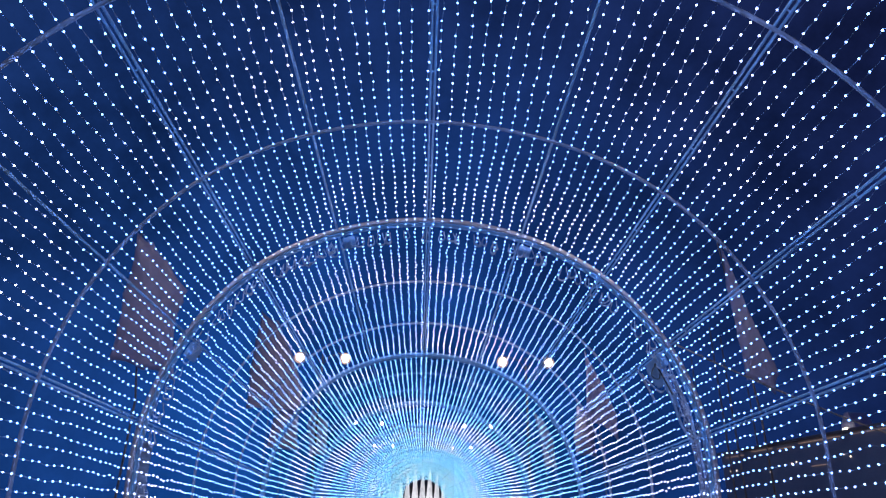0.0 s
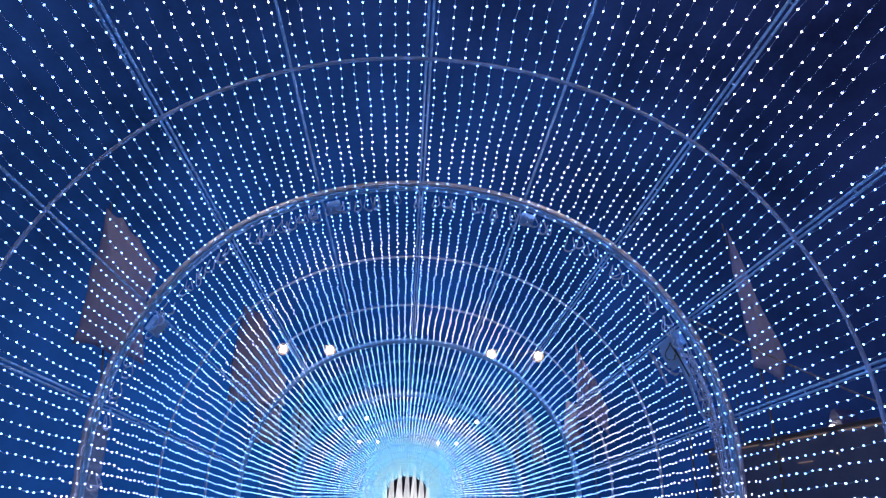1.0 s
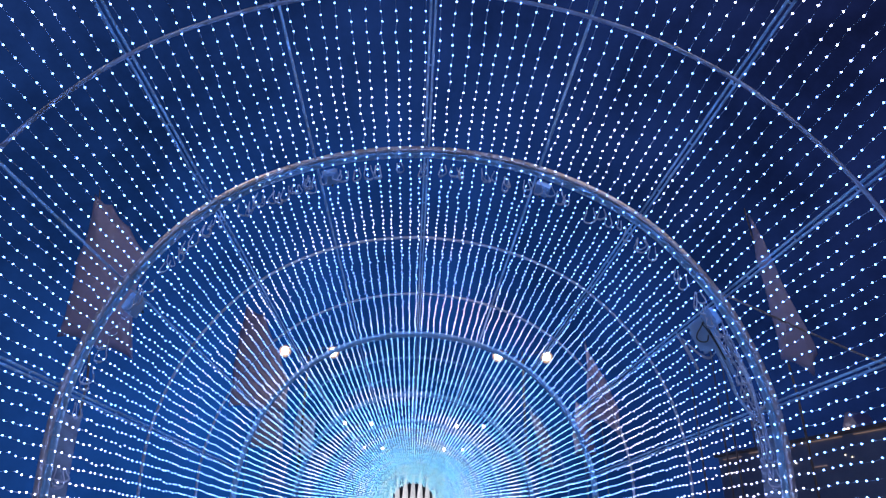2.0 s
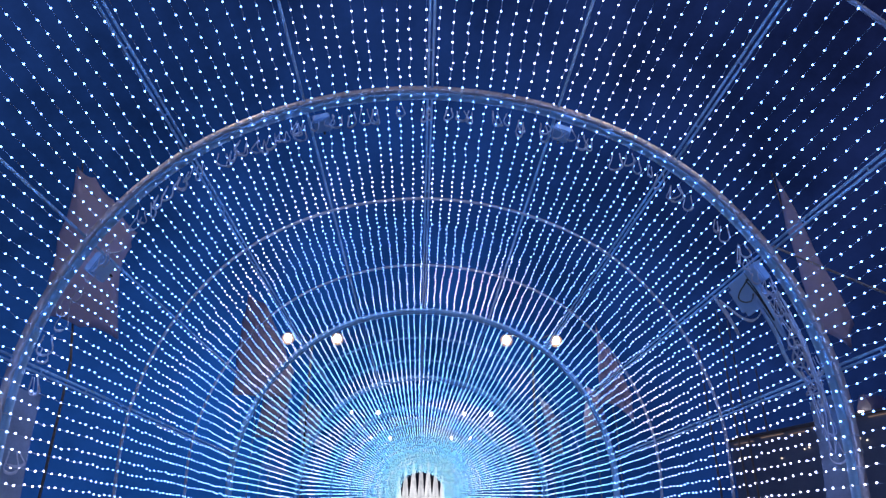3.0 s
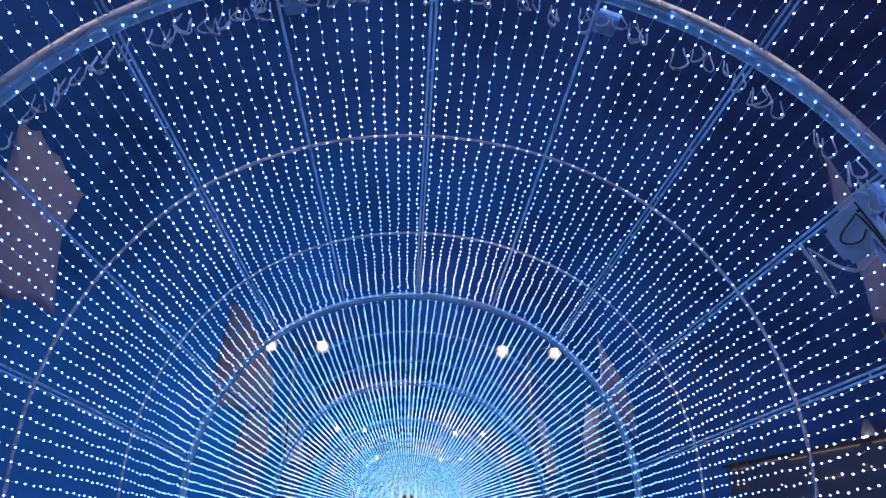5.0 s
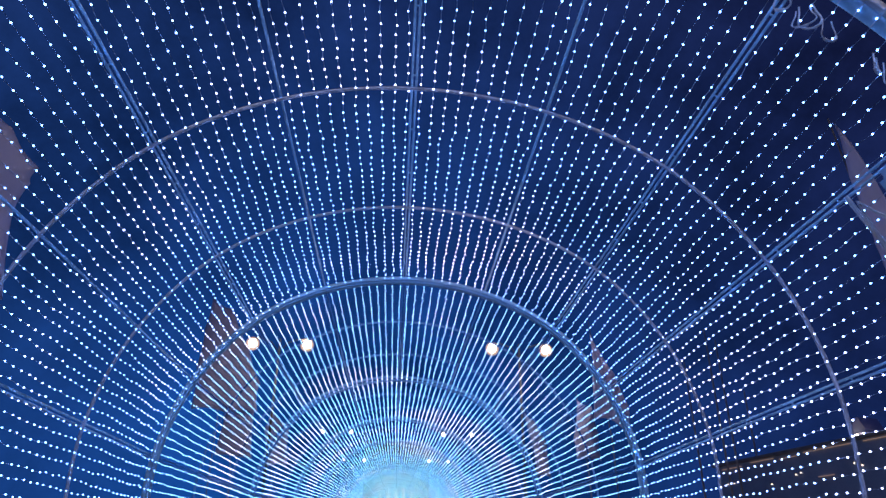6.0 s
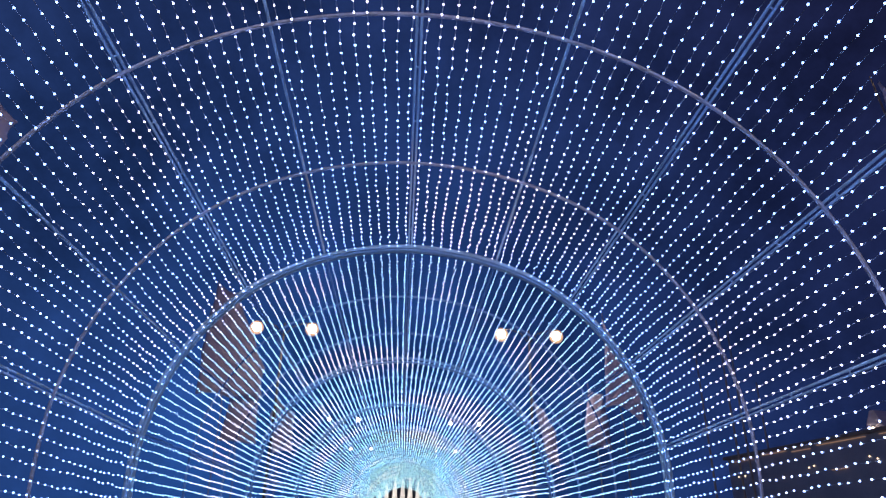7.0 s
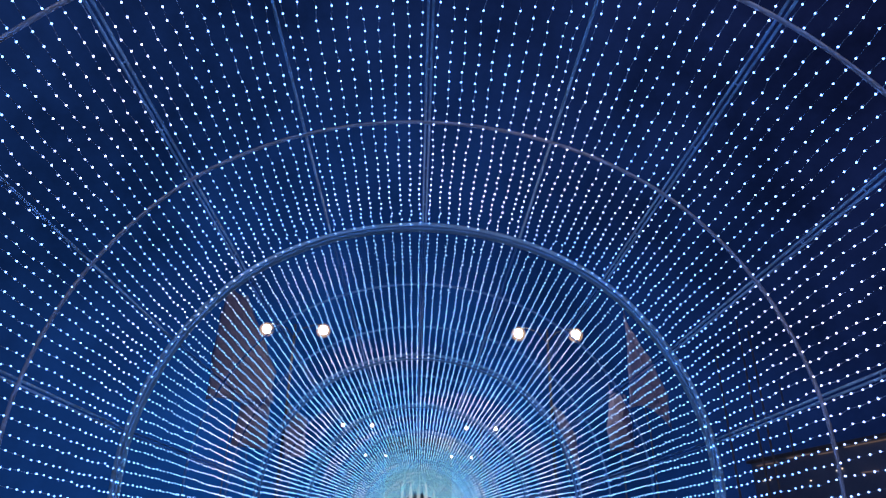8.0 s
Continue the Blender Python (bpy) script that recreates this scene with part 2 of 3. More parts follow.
def panel_band(side, s0, s1, y0, y1, inner, outer, steps=18):
    """A flat panel bent along part of the arch."""
    bm = bmesh.new()
    rings = []
    for i in range(steps + 1):
        ring = []
        for y, o in ((y0, inner), (y1, inner), (y1, outer), (y0, outer)):
            p, _ = on_arch(s0 + (s1 - s0) * i / steps, side, o)
            ring.append(bm.verts.new((p.x, y, p.y)))
        rings.append(ring)
    for a, b in zip(rings, rings[1:]):
        for k in range(4):
            bm.faces.new((a[k], b[k], b[(k + 1) % 4], a[(k + 1) % 4]))
    bm.faces.new(rings[0])
    bm.faces.new(rings[-1][::-1])
    bmesh.ops.recalc_face_normals(bm, faces=bm.faces)
    return bm


def section_pose(k):
    y = SECTION * k
    z0, z1 = ground_z(y), ground_z(y + SECTION)
    turn = math.degrees(math.atan2(drift(y + SECTION) - drift(y), SECTION))
    return pose(drift(y), y, z0, math.degrees(math.atan2(z1 - z0, SECTION)), 0, -turn)


# ---- ground ----
def build_ground():
    bm = bmesh.new()
    ys = [-400, -60] + [6 * i - 12 for i in range(0, 36)] + [400, 1500]
    xs = [-1500, -60, -12, -5, 0, 5, 12, 60, 1500]
    top = ground_z(198)
    grid = [[bm.verts.new((x, y, (ground_z(y) if y < 199 else top) if abs(x) < 20 else 0.0)) for x in xs] for y in ys]
    for a, b in zip(grid, grid[1:]):
        for i in range(len(xs) - 1):
            bm.faces.new((a[i], a[i + 1], b[i + 1], b[i]))
    ob = part("ground", bm, ASPHALT)
    tagged(ob, "dark asphalt street climbing gently under the light tunnel", "street", kind="structure")


build_ground()


# ---- frame of one tunnel section ----
def loop_points(rng, x, z):
    """One slack loop of cable that hangs straight down from the arch."""
    w, d = rng.uniform(0.085, 0.145), rng.uniform(0.15, 0.25)
    y0, yaw, lean = rng.uniform(0.23, 0.36), rng.uniform(-0.9, 0.9), rng.uniform(-0.05, 0.05)
    belly = rng.uniform(1.0, 1.6)
    pts = []
    for i in range(19):
        a = math.pi * i / 18
        drop = d * math.sin(a) ** 0.7
        off = w * (0.35 + 0.65 * belly * (drop / d) ** 2 * (1 - 0.35 * (drop / d) ** 6)) * math.cos(a)
        pts.append((x + off * math.cos(yaw) + lean * drop / d, y0 + off * math.sin(yaw), z - drop))
    return pts


def build_section(near=True, main=BLUE_LIT, drop=0.0):
    """The farther sections carry no cable loops; their dim blue distant look is put into the colour."""
    bare, bar_tint = (HOOP, TUBE) if near else (FAR_DIM, FAR_DIM)
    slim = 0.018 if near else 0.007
    top = new("light_tunnel_section")
    tagged(top, "arched metal frame section of a street light tunnel, blue bulb light in its colour", "tunnel frame", "light tunnel sections")
    smooth(part("main_arch", arch_band(0.045, 0.160, -0.065 - drop, -0.015 - drop), main, top, "wide box-section arch tinted by blue bulb light"))
    smooth(part("arch_tube", arch_band(-0.004, 0.050, -0.030, 0.040, bevel=0.008), ALLOY if near else main, top, "worn pale metal arch tube"))
    for k in (1, 2):
        smooth(part("thin_arch", arch_band(k * BAY - slim, k * BAY + slim, -0.032, 0.008, bevel=0.01), bare, top))
    for i in range(0, 7):
        for side in ((1,) if i == 0 else (-1, 1)):
            bm = bmesh.new()
            p, n = on_arch(i, side, 0.028)
            t = Vector((n.y, -n.x))
            double = i % 2 == 0 or (i == 3 and side == 1)
            for o in ((-0.027, 0.027) if double else (0.0,)):
                q = p + t * o
                tube(bm, [(q.x, 0.055, q.y), (q.x, SECTION - 0.002, q.y)], 0.014 if double else 0.017, 8)
            if double:
                for j in range(8):
                    y = 0.6 + j * 1.1
                    a, b = p + t * 0.034, p - t * 0.034
                    tube(bm, [(a.x, y, a.y), (b.x, y, b.y)], 0.009, 5)
            smooth(part("long_bar", bm, bar_tint, top, "twin metal tubes along the tunnel" if double else ""))
    for k, (y, w) in enumerate(((0.03, 0.34), (BAY, 0.2), (2 * BAY, 0.2))):
        for side in (-1, 1):
            bm = bmesh.new()
            box(bm, (w, w, 0.02), (side * 4.26 * SPREAD[side], y, 0.012), 0.004)
            for dx in (-0.35, 0.35):
                for dy in (-0.35, 0.35):
                    tube(bm, [(side * 4.26 * SPREAD[side] + dx * w, y + dy * w, 0.02), (side * 4.26 * SPREAD[side] + dx * w, y + dy * w, 0.05)], 0.012, 6)
            part("base_plate", bm, BLUE_LIT, top, "bolted steel base plate")
    if not near:
        return top
    # feed boxes beside the main arch: two bars from the crown, and one on either shoulder
    for s, side, w, y0, length, dpt in ((0.90, -1, 0.22, 0.215, 0.30, 0.09), (1.09, 1, 0.22, 0.215, 0.26, 0.09), (3.12, -1, 0.25, 0.215, 0.38, 0.09), (3.10, 1, 0.24, 0.215, 0.27, 0.1)):
        p, n = on_arch(s, side, -0.11)
        bm = bmesh.new()
        turn = Matrix.Rotation(math.atan2(n.x, n.y), 4, "Y")
        box(bm, (w, length, dpt), (p.x, y0 + length / 2, p.y), 0.012, turn)
        q = p - n * (dpt / 2 + 0.004)
        box(bm, (w * 0.86, length * 0.86, 0.012), (q.x, y0 + length / 2, q.y), 0.004, turn)
        for dx, dy in ((-0.36, -0.36), (0.36, -0.36), (-0.36, 0.36), (0.36, 0.36)):
            e = p + Vector((n.y, -n.x)) * dx * w - n * (dpt / 2)
            tube(bm, [(e.x, y0 + length * (0.5 + dy), e.y), (e.x - n.x * 0.018, y0 + length * (0.5 + dy), e.y - n.y * 0.018)], 0.009, 6)
        feed = part("feed_box", bm, BOX_BLUE_LIT, top, "electrical feed box tinted by blue bulb light")
        bm = bmesh.new()
        e = p - n * (dpt / 2)
        tube(bm, [(e.x, y0 + length - 0.01, e.y), (e.x, y0 + length + 0.04, e.y)], 0.016, 8)
        part("cable_gland", bm, STEEL, feed, "dark cable gland")
    # the large round-cornered cover plate behind the shoulder box, with what is plugged into it
    p, n = on_arch(3.19, 1, -0.09)
    turn = Matrix.Rotation(math.atan2(n.x, n.y), 4, "Y")
    bm = bmesh.new()
    q = bmesh.ops.create_cube(bm, size=1.0)["verts"]
    bmesh.ops.transform(bm, matrix=Matrix.Diagonal((0.46, 0.64, 0.05, 1)), verts=q)
    bmesh.ops.bevel(bm, geom=[e for e in bm.edges if abs(e.verts[0].co.z - e.verts[1].co.z) > 0.01], offset=0.07, segments=5, affect="EDGES")
    rim = [e for e in bm.edges if e.verts[0].co.z < 0 and e.verts[1].co.z < 0]
    bmesh.ops.bevel(bm, geom=rim, offset=0.012, segments=2, affect="EDGES")
    bmesh.ops.transform(bm, matrix=Matrix.Translation((p.x, 0.78, p.y)) @ turn, verts=bm.verts[:])
    plate = part("cover_plate", bm, BOX_BLUE_LIT, top, "rounded cover plate tinted by blue bulb light")

    def laid(name, way, radius, material, parent, label, out=-0.13):
        """A cable laid along places (bars from the crown, metres behind the arch) on the right side."""
        bm = bmesh.new()
        line = spline([(s, y) for s, y in way], 7)
        pts = []
        for v in line:
            q, _ = on_arch(v.x, 1, out)
            pts.append((q.x, v.y, q.y))
        tube(bm, pts, radius, 7)
        smooth(part(name, bm, material, parent, label))

    laid("cable_coil", [(3.04, 0.50), (3.10, 0.58), (3.14, 0.82), (3.18, 0.93), (3.23, 0.88), (3.26, 0.72), (3.22, 0.60)], 0.009, STEEL, plate, "dark loop of cable", -0.14)
    laid("feed_cable", [(3.16, 0.46), (3.26, 0.58), (3.36, 0.64), (3.60, 0.62), (3.80, 0.64), (3.95, 0.52), (4.05, 0.40)], 0.022, BOX_BLUE_LIT, top, "thick bundled feed cable tinted by blue bulb light")
    for j in range(3):
        laid("feed_line", [(3.02, 1.50 - 0.02 * j), (3.08, 1.42), (3.20 + 0.015 * j, 1.32), (3.31 + 0.01 * j, 1.20), (3.38 + 0.01 * j, 1.05), (3.40, 0.88), (3.37, 0.72)], 0.007, CABLE, top, "pale feed cable", -0.09)
    tangle = random.Random(21)
    for j in range(9):
        s0 = 3.22 + 0.095 * j
        way = [(s0, 0.22)]
        for _ in range(4):
            way.append((s0 + tangle.uniform(-0.05, 0.16), tangle.uniform(0.26, 0.58)))
        way.append((s0 + 0.10, 0.22))
        laid("tangled_wire", way, tangle.uniform(0.006, 0.010), CABLE, top, "pale tangled wire", -0.11 + tangle.uniform(-0.03, 0.03))
    # ties that hook the strings over the front lip
    for side in (-1, 1):
        bm = bmesh.new()
        for j in range(60):
            s = (j + 0.5) / 10
            pts = []
            for y, o in ((0.14, -0.072), (0.034, -0.070), (-0.010, -0.036), (-0.012, 0.02), (0.004, 0.046)):
                q, _ = on_arch(s, side, o)
                pts.append((q.x, y, q.y))
            tube(bm, pts, 0.0045, 5)
        tie = part("wire_binding", bm, CABLE, top, "pale wire ties over the arch lip")
        tagged(tie, kind="stuff")
    # lower side panels that carry the plugs
    for side in (-1, 1):
        bm = panel_band(side, 4.16, 5.9, 0.22, 0.68, -0.015, 0.015)
        part("side_panel", bm, PANEL, top, "narrow blue-grey plug panel on the arch leg")
    # slack loops, each its own
    rng = random.Random(7)
    for side in (-1, 1):
        for j in range(60):
            if rng.random() < 0.16:
                continue
            sp = (j + 0.5) / 10 + rng.uniform(-0.03, 0.03)
            if sp > 5.4 or (sp > 3.2 and rng.random() < 0.4):
                continue
            bm = bmesh.new()
            p, _ = on_arch(sp, side, -0.09)
            for _ in range(rng.choice((1, 1, 2))):
                pts = loop_points(rng, p.x, p.y)
                tube(bm, pts, rng.uniform(0.005, 0.008), 5, False)
                tube(bm, pts[rng.choice((4, 6, 8)):13], rng.uniform(0.010, 0.016), 6)
            smooth(part("cable_loop", bm, CABLE, top))
    return top


section = build_section()
section.matrix_basis = section_pose(0)
for k in (FIRST, 1):
    copy_thing(section, section_pose(k))
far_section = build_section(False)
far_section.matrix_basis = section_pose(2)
blue_section = build_section(False, FAR_BLUE, 0.055)  # here the arches hang below the strings
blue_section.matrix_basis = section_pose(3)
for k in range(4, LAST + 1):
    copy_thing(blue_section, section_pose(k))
for ob in far_section.children:  # the second joint's arch has settled a little
    if ob.name.startswith(("main_arch", "arch_tube")):
        ob.location.z = -0.07
# the arch that ends the tunnel
end_arch = new("end_arch")
tagged(end_arch, "metal end arch of the light tunnel, coloured dim and blue with distance", "tunnel frame", "light tunnel sections")
smooth(part("main_arch", arch_band(0.045, 0.160, -0.065, -0.015), FAR_DIM, end_arch))
end_arch.matrix_basis = section_pose(LAST + 1)

# ---- light strings ----
STEP = 0.165
ICO_T = (1 + 5 ** 0.5) / 2
ICO_V = np.array([(-1, ICO_T, 0), (1, ICO_T, 0), (-1, -ICO_T, 0), (1, -ICO_T, 0), (0, -1, ICO_T), (0, 1, ICO_T), (0, -1, -ICO_T), (0, 1, -ICO_T),
                  (ICO_T, 0, -1), (ICO_T, 0, 1), (-ICO_T, 0, -1), (-ICO_T, 0, 1)]) / (1 + ICO_T ** 2) ** 0.5
ICO_F = np.array([(i, j, k) for i in range(12) for j in range(i + 1, 12) for k in range(j + 1, 12)
                  if max(np.linalg.norm(ICO_V[i] - ICO_V[j]), np.linalg.norm(ICO_V[j] - ICO_V[k]), np.linalg.norm(ICO_V[i] - ICO_V[k])) < 1.1])
OCT_V = np.array([(1, 0, 0), (-1, 0, 0), (0, 1, 0), (0, -1, 0), (0, 0, 1), (0, 0, -1)], float)
OCT_F = np.array([(0, 2, 4), (2, 1, 4), (1, 3, 4), (3, 0, 4), (2, 0, 5), (1, 2, 5), (3, 1, 5), (0, 3, 5)])


def outward(vs, fs):
    fs = fs.copy()
    for f in fs:
        a, b, c = vs[f]
        if np.dot(np.cross(b - a, c - a), a + b + c) < 0:
            f[1], f[2] = f[2], f[1]
    return fs


ICO_F, OCT_F = outward(ICO_V, ICO_F), outward(OCT_V, OCT_F)
RADIUS = 0.0106


def string_line(rng, slack=1.0):
    """Places of the bulbs along one string, slightly slack between the thin arches."""
    n = int((SECTION - 0.02) / STEP)
    y = 0.07 + rng.uniform(-0.05, 0.05) + STEP * np.arange(n) + rng.normal(0, 0.006, n)
    bow = np.abs(np.sin(np.pi * y / BAY))
    a, b, ph = rng.normal(0, 0.012) * slack, rng.uniform(0.005, 0.03) * slack, rng.uniform(0, 6.3)
    x = a * bow + rng.normal(0, 0.008 * slack, n) + 0.006 * slack * np.sin(y * 1.7 + ph)
    z = b * 0.3 - b * bow + rng.normal(0, 0.006 * slack, n)
    return np.stack([x, y, z], 1)


def bulbs_of(line, vs, fs, r):
    n = len(line)
    v = (line[:, None, :] + vs[None] * r).reshape(-1, 3)
    f = (fs[None] + (np.arange(n) * len(vs))[:, None, None]).reshape(-1, 3)
    return v, f


def wire_of(line, r):
    n = len(line)
    offs = np.array([(math.cos(2.1 * k), 0, math.sin(2.1 * k)) for k in range(3)]) * r
    v = (line[:, None, :] + offs[None]).reshape(-1, 3)
    f = []
    for i in range(n - 1):
        for k in range(3):
            f.append((3 * i + k, 3 * i + (k + 1) % 3, 3 * i + 3 + (k + 1) % 3, 3 * i + 3 + k))
    return v, f


def data_of(name, v, f, material):
    me = bpy.data.meshes.new(name)
    me.from_pydata([tuple(a) for a in v], [], [tuple(int(i) for i in a) for a in f])
    me.materials.append(material)
    me.update()
    return me


def string_places():
    for side in (-1, 1):
        for j in range(60):
            s = (j + 0.5) / 10
            p, n = on_arch(s, side, -0.072)
            yield p, n


def string_pose(p, n):
    return pose(p.x, 0, p.y, 0, math.degrees(math.atan2(n.x, n.y)), 0)


rng = np.random.default_rng(3)
variants = []
for i in range(10):
    line = string_line(rng)
    ends = np.array([[line[0, 0], 0.0, 0.0]]), np.array([[line[-1, 0], SECTION - 0.03, 0.0]])
    wv, wf = wire_of(np.concatenate([ends[0], line + [0, 0, 0.012], ends[1]]), 0.0026)
    bv, bf = bulbs_of(line, ICO_V, ICO_F, RADIUS * 0.86)
    variants.append((data_of("light_string", wv, wf, WIRE), data_of("bulbs", bv, bf, BULBS)))
pick = random.Random(11)
for k in (0, 1):
    base = section_pose(k)
    for p, n in string_places():
        wire, bulbs = variants[pick.randrange(len(variants))]
        ob = new("light_string", wire)
        tagged(ob, "thin pale wire with small glowing blue-white bulbs", "light string", "light strings of the tunnel")
        b = new("bulb_row", bulbs)
        b.parent = ob
        tagged(b, "row of glowing blue-white bulbs", kind="stuff")
        ob.matrix_basis = base @ string_pose(p, n)


def curtain_data(slack, material):
    """All strings of one farther section."""
    r = np.random.default_rng(5)
    bv_all, bf_all, wv_all, wf_all, bo, wo = [], [], [], [], 0, 0
    for p, n in string_places():
        m = np.array(string_pose(p, n))
        line = string_line(r, slack)
        line = line @ m[:3, :3].T + m[:3, 3]
        v, f = bulbs_of(line, OCT_V, OCT_F, RADIUS * 0.84)
        bv_all.append(v)
        bf_all.append(f + bo)
        bo += len(v)
        v, f = wire_of(line[::4], 0.0016)
        wv_all.append(v)
        wf_all.append(np.array(f) + wo)
        wo += len(v)
    return (data_of("bulbs", np.concatenate(bv_all), np.concatenate(bf_all), material),
            data_of("light_string_curtain", np.concatenate(wv_all), np.concatenate(wf_all), WIRE))


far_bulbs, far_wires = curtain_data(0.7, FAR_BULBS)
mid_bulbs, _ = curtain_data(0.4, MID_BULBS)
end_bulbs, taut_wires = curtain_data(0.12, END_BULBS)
for k in range(FIRST, LAST + 1):
    if k in (0, 1):
        continue
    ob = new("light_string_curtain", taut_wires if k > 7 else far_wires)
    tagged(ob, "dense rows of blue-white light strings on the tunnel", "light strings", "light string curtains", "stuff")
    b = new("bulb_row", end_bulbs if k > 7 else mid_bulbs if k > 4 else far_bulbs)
    b.parent = ob
    tagged(b, kind="stuff")
    ob.matrix_basis = section_pose(k)


# ---- street lamps ----
def build_lamp(h, reach, size):
    """A post with two arms; h is the height of the globes, size their scale."""
    top = new("street_lamp")
    tagged(top, "tall double-armed street lamp with two lit warm globes", "street lamp", "street lamps")
    bm = bmesh.new()
    tube(bm, [(0, 0, 0), (0, 0, 1.0), (0, 0, h + 0.3)], 0.10, 10, True, 0.05)
    tube(bm, [(0, 0, 0), (0, 0, 0.9)], 0.16, 10)
    smooth(part("post", bm, STEEL, top))
    for s in (-1, 1):
        bm = bmesh.new()
        tube(bm, [(0, 0, h - 0.5), (s * 0.3 * reach, 0, h + 0.1), (s * 0.7 * reach, 0, h + 0.32), (s * (reach + 0.05), 0, h + 0.3)], 0.028, 8)
        arm = smooth(part("arm", bm, STEEL, top))
        bm = bmesh.new()
        bmesh.ops.create_uvsphere(bm, u_segments=20, v_segments=12, radius=0.21 * size, matrix=Matrix.Translation((s * reach, 0, h)))
        smooth(part("lamp_bulb", bm, LAMP, arm, "bright warm lamp"))
        # Added shell: its faint glow paints the halo of glare round the lamp.
        bm = bmesh.new()
        bmesh.ops.create_uvsphere(bm, u_segments=20, v_segments=12, radius=0.37 * size, matrix=Matrix.Translation((s * reach, 0, h - 0.02)))
        smooth(part("halo_shell", bm, HALO, arm, "added glowing shell for the glare round the lamp"))
        bm = bmesh.new()
        tube(bm, [(s * reach, 0, h + 0.2), (s * reach, 0, h + 0.32)], 0.2, 12, True, 0.06)
        part("cap", bm, STEEL, arm)
    return top


# The first four stand out of view, added to warm the sails and arches.
for x, y, h, reach, size in ((-7.35, 5.0, 13.1, 1.58, 1.0), (7.35, 5.0, 13.1, 1.58, 1.0), (-7.35, -32, 13.1, 1.58, 1.0), (7.35, -32, 13.1, 1.58, 1.0),
                       (-6.75, 41.9, 11.85, 1.52, 1.0), (6.75, 41.1, 11.7, 1.53, 1.0),
                       (-5.9, 73.8, 10.95, 1.43, 0.55), (6.3, 74.2, 10.9, 1.46, 0.55), (-5.9, 106.5, 10.9, 1.45, 0.45), (6.5, 106.8, 10.9, 1.45, 0.45)):
    build_lamp(h, reach, size).matrix_basis = pose(x, y, ground_z(y))


# ---- masts with furled sails ----
def build_sail_mast(outline, height, face=1):
    """A mast behind the sail; the outline gives the sail's (y, z) corners, in order."""
    top = new("sail_mast")
    bm = bmesh.new()
    my = sum(p[0] for p in outline) / len(outline)
    tube(bm, [(0.0, my, 0), (0, my, height * 0.5), (0, outline[0][0], height)], 0.032, 8, True, 0.015)
    smooth(part("mast", bm, WOOD, top, "weathered wooden mast"))
    bm = bmesh.new()
    cy = sum(p[0] for p in outline) / len(outline)
    cz = sum(p[1] for p in outline) / len(outline)
    edge = []
    for (a, b), (c, d) in zip(outline, outline[1:] + outline[:1]):
        for k in range(6):
            t = k / 6
            sag = 0.06 * math.sin(math.pi * t)
            edge.append((a + (c - a) * t + (cy - a) * sag, b + (d - b) * t + (cz - b) * sag))
    rings = []
    for j in range(9):
        q = 1 - j / 9
        rings.append([bm.verts.new((face * (0.14 + 0.30 * (1 - q * q)) + 0.05 * math.sin(3.1 * (cy + (y - cy) * q) + 2 * z) * q, cy + (y - cy) * q, cz + (z - cz) * q)) for y, z in edge])
    mid = bm.verts.new((face * 0.44, cy, cz))
    n = len(edge)
    for a, b in zip(rings, rings[1:]):
        for i in range(n):
            bm.faces.new((a[i], a[(i + 1) % n], b[(i + 1) % n], b[i]))
    for i in range(n):
        bm.faces.new((rings[-1][i], rings[-1][(i + 1) % n], mid))
    bmesh.ops.recalc_face_normals(bm, faces=bm.faces)
    bmesh.ops.solidify(bm, geom=bm.faces[:], thickness=0.015)
    smooth(part("sail", bm, SAIL, top, "pale pinkish hanging sailcloth"))
    return top


SAILS = [
    # distance along the street, height of the mast, corners of the sail across and up, the peak first
    (16.3, 10.1, [(-8.45, 9.85), (-7.95, 9.55), (-7.4, 8.95), (-6.7, 8.1), (-6.75, 7.75), (-6.9, 7.0), (-6.65, 5.55), (-7.5, 5.8), (-8.5, 6.05), (-8.42, 6.85), (-8.5, 7.95)]),
    (16.0, 10.0, [(8.62, 9.75), (8.9, 8.6), (9.12, 7.8), (9.35, 6.9), (9.62, 6.0), (9.42, 5.45), (8.72, 5.85), (8.64, 7.0), (8.62, 8.5)]),
    (51.0, 19.2, [(-13.52, 19.08), (-12.03, 18.27), (-10.47, 15.24), (-9.44, 12.92), (-9.38, 10.87), (-11.37, 10.83), (-13.76, 11.04), (-13.86, 13.97), (-13.74, 16.77)]),
    (52.0, 12.0, [(-11.71, 11.61), (-9.82, 11.45), (-9.58, 8.0), (-12.03, 8.25)]),
    (57.0, 12.8, [(-9.56, 12.17), (-8.08, 11.17), (-8.01, 8.38), (-9.39, 8.17), (-9.92, 10.93)]),
    (38.0, 13.4, [(9.94, 12.69), (10.32, 11.83), (10.99, 10.58), (11.57, 8.83), (11.56, 7.28), (11.04, 7.9), (10.43, 8.28), (9.68, 8.14), (9.85, 10.14)]),
    (44.0, 11.0, [(10.64, 10.51), (11.47, 10.21), (11.71, 8.66), (11.74, 7.11), (10.37, 7.15), (10.24, 8.34)]),
    (52.0, 11.8, [(8.97, 11.44), (9.66, 10.89), (10.43, 9.42), (10.62, 7.1), (9.7, 7.19), (9.53, 9.04)]),
]
for y, h, corners in SAILS:
    x, z = corners[0][0], ground_z(y)
    ob = build_sail_mast([(a - x, b - z) for a, b in corners], h - z)
    tagged(ob, "wooden mast with a hanging pale pinkish sail beside the tunnel", "sail mast", "sail masts")
    ob.matrix_basis = pose(x, y, z, 0, 0, -90)


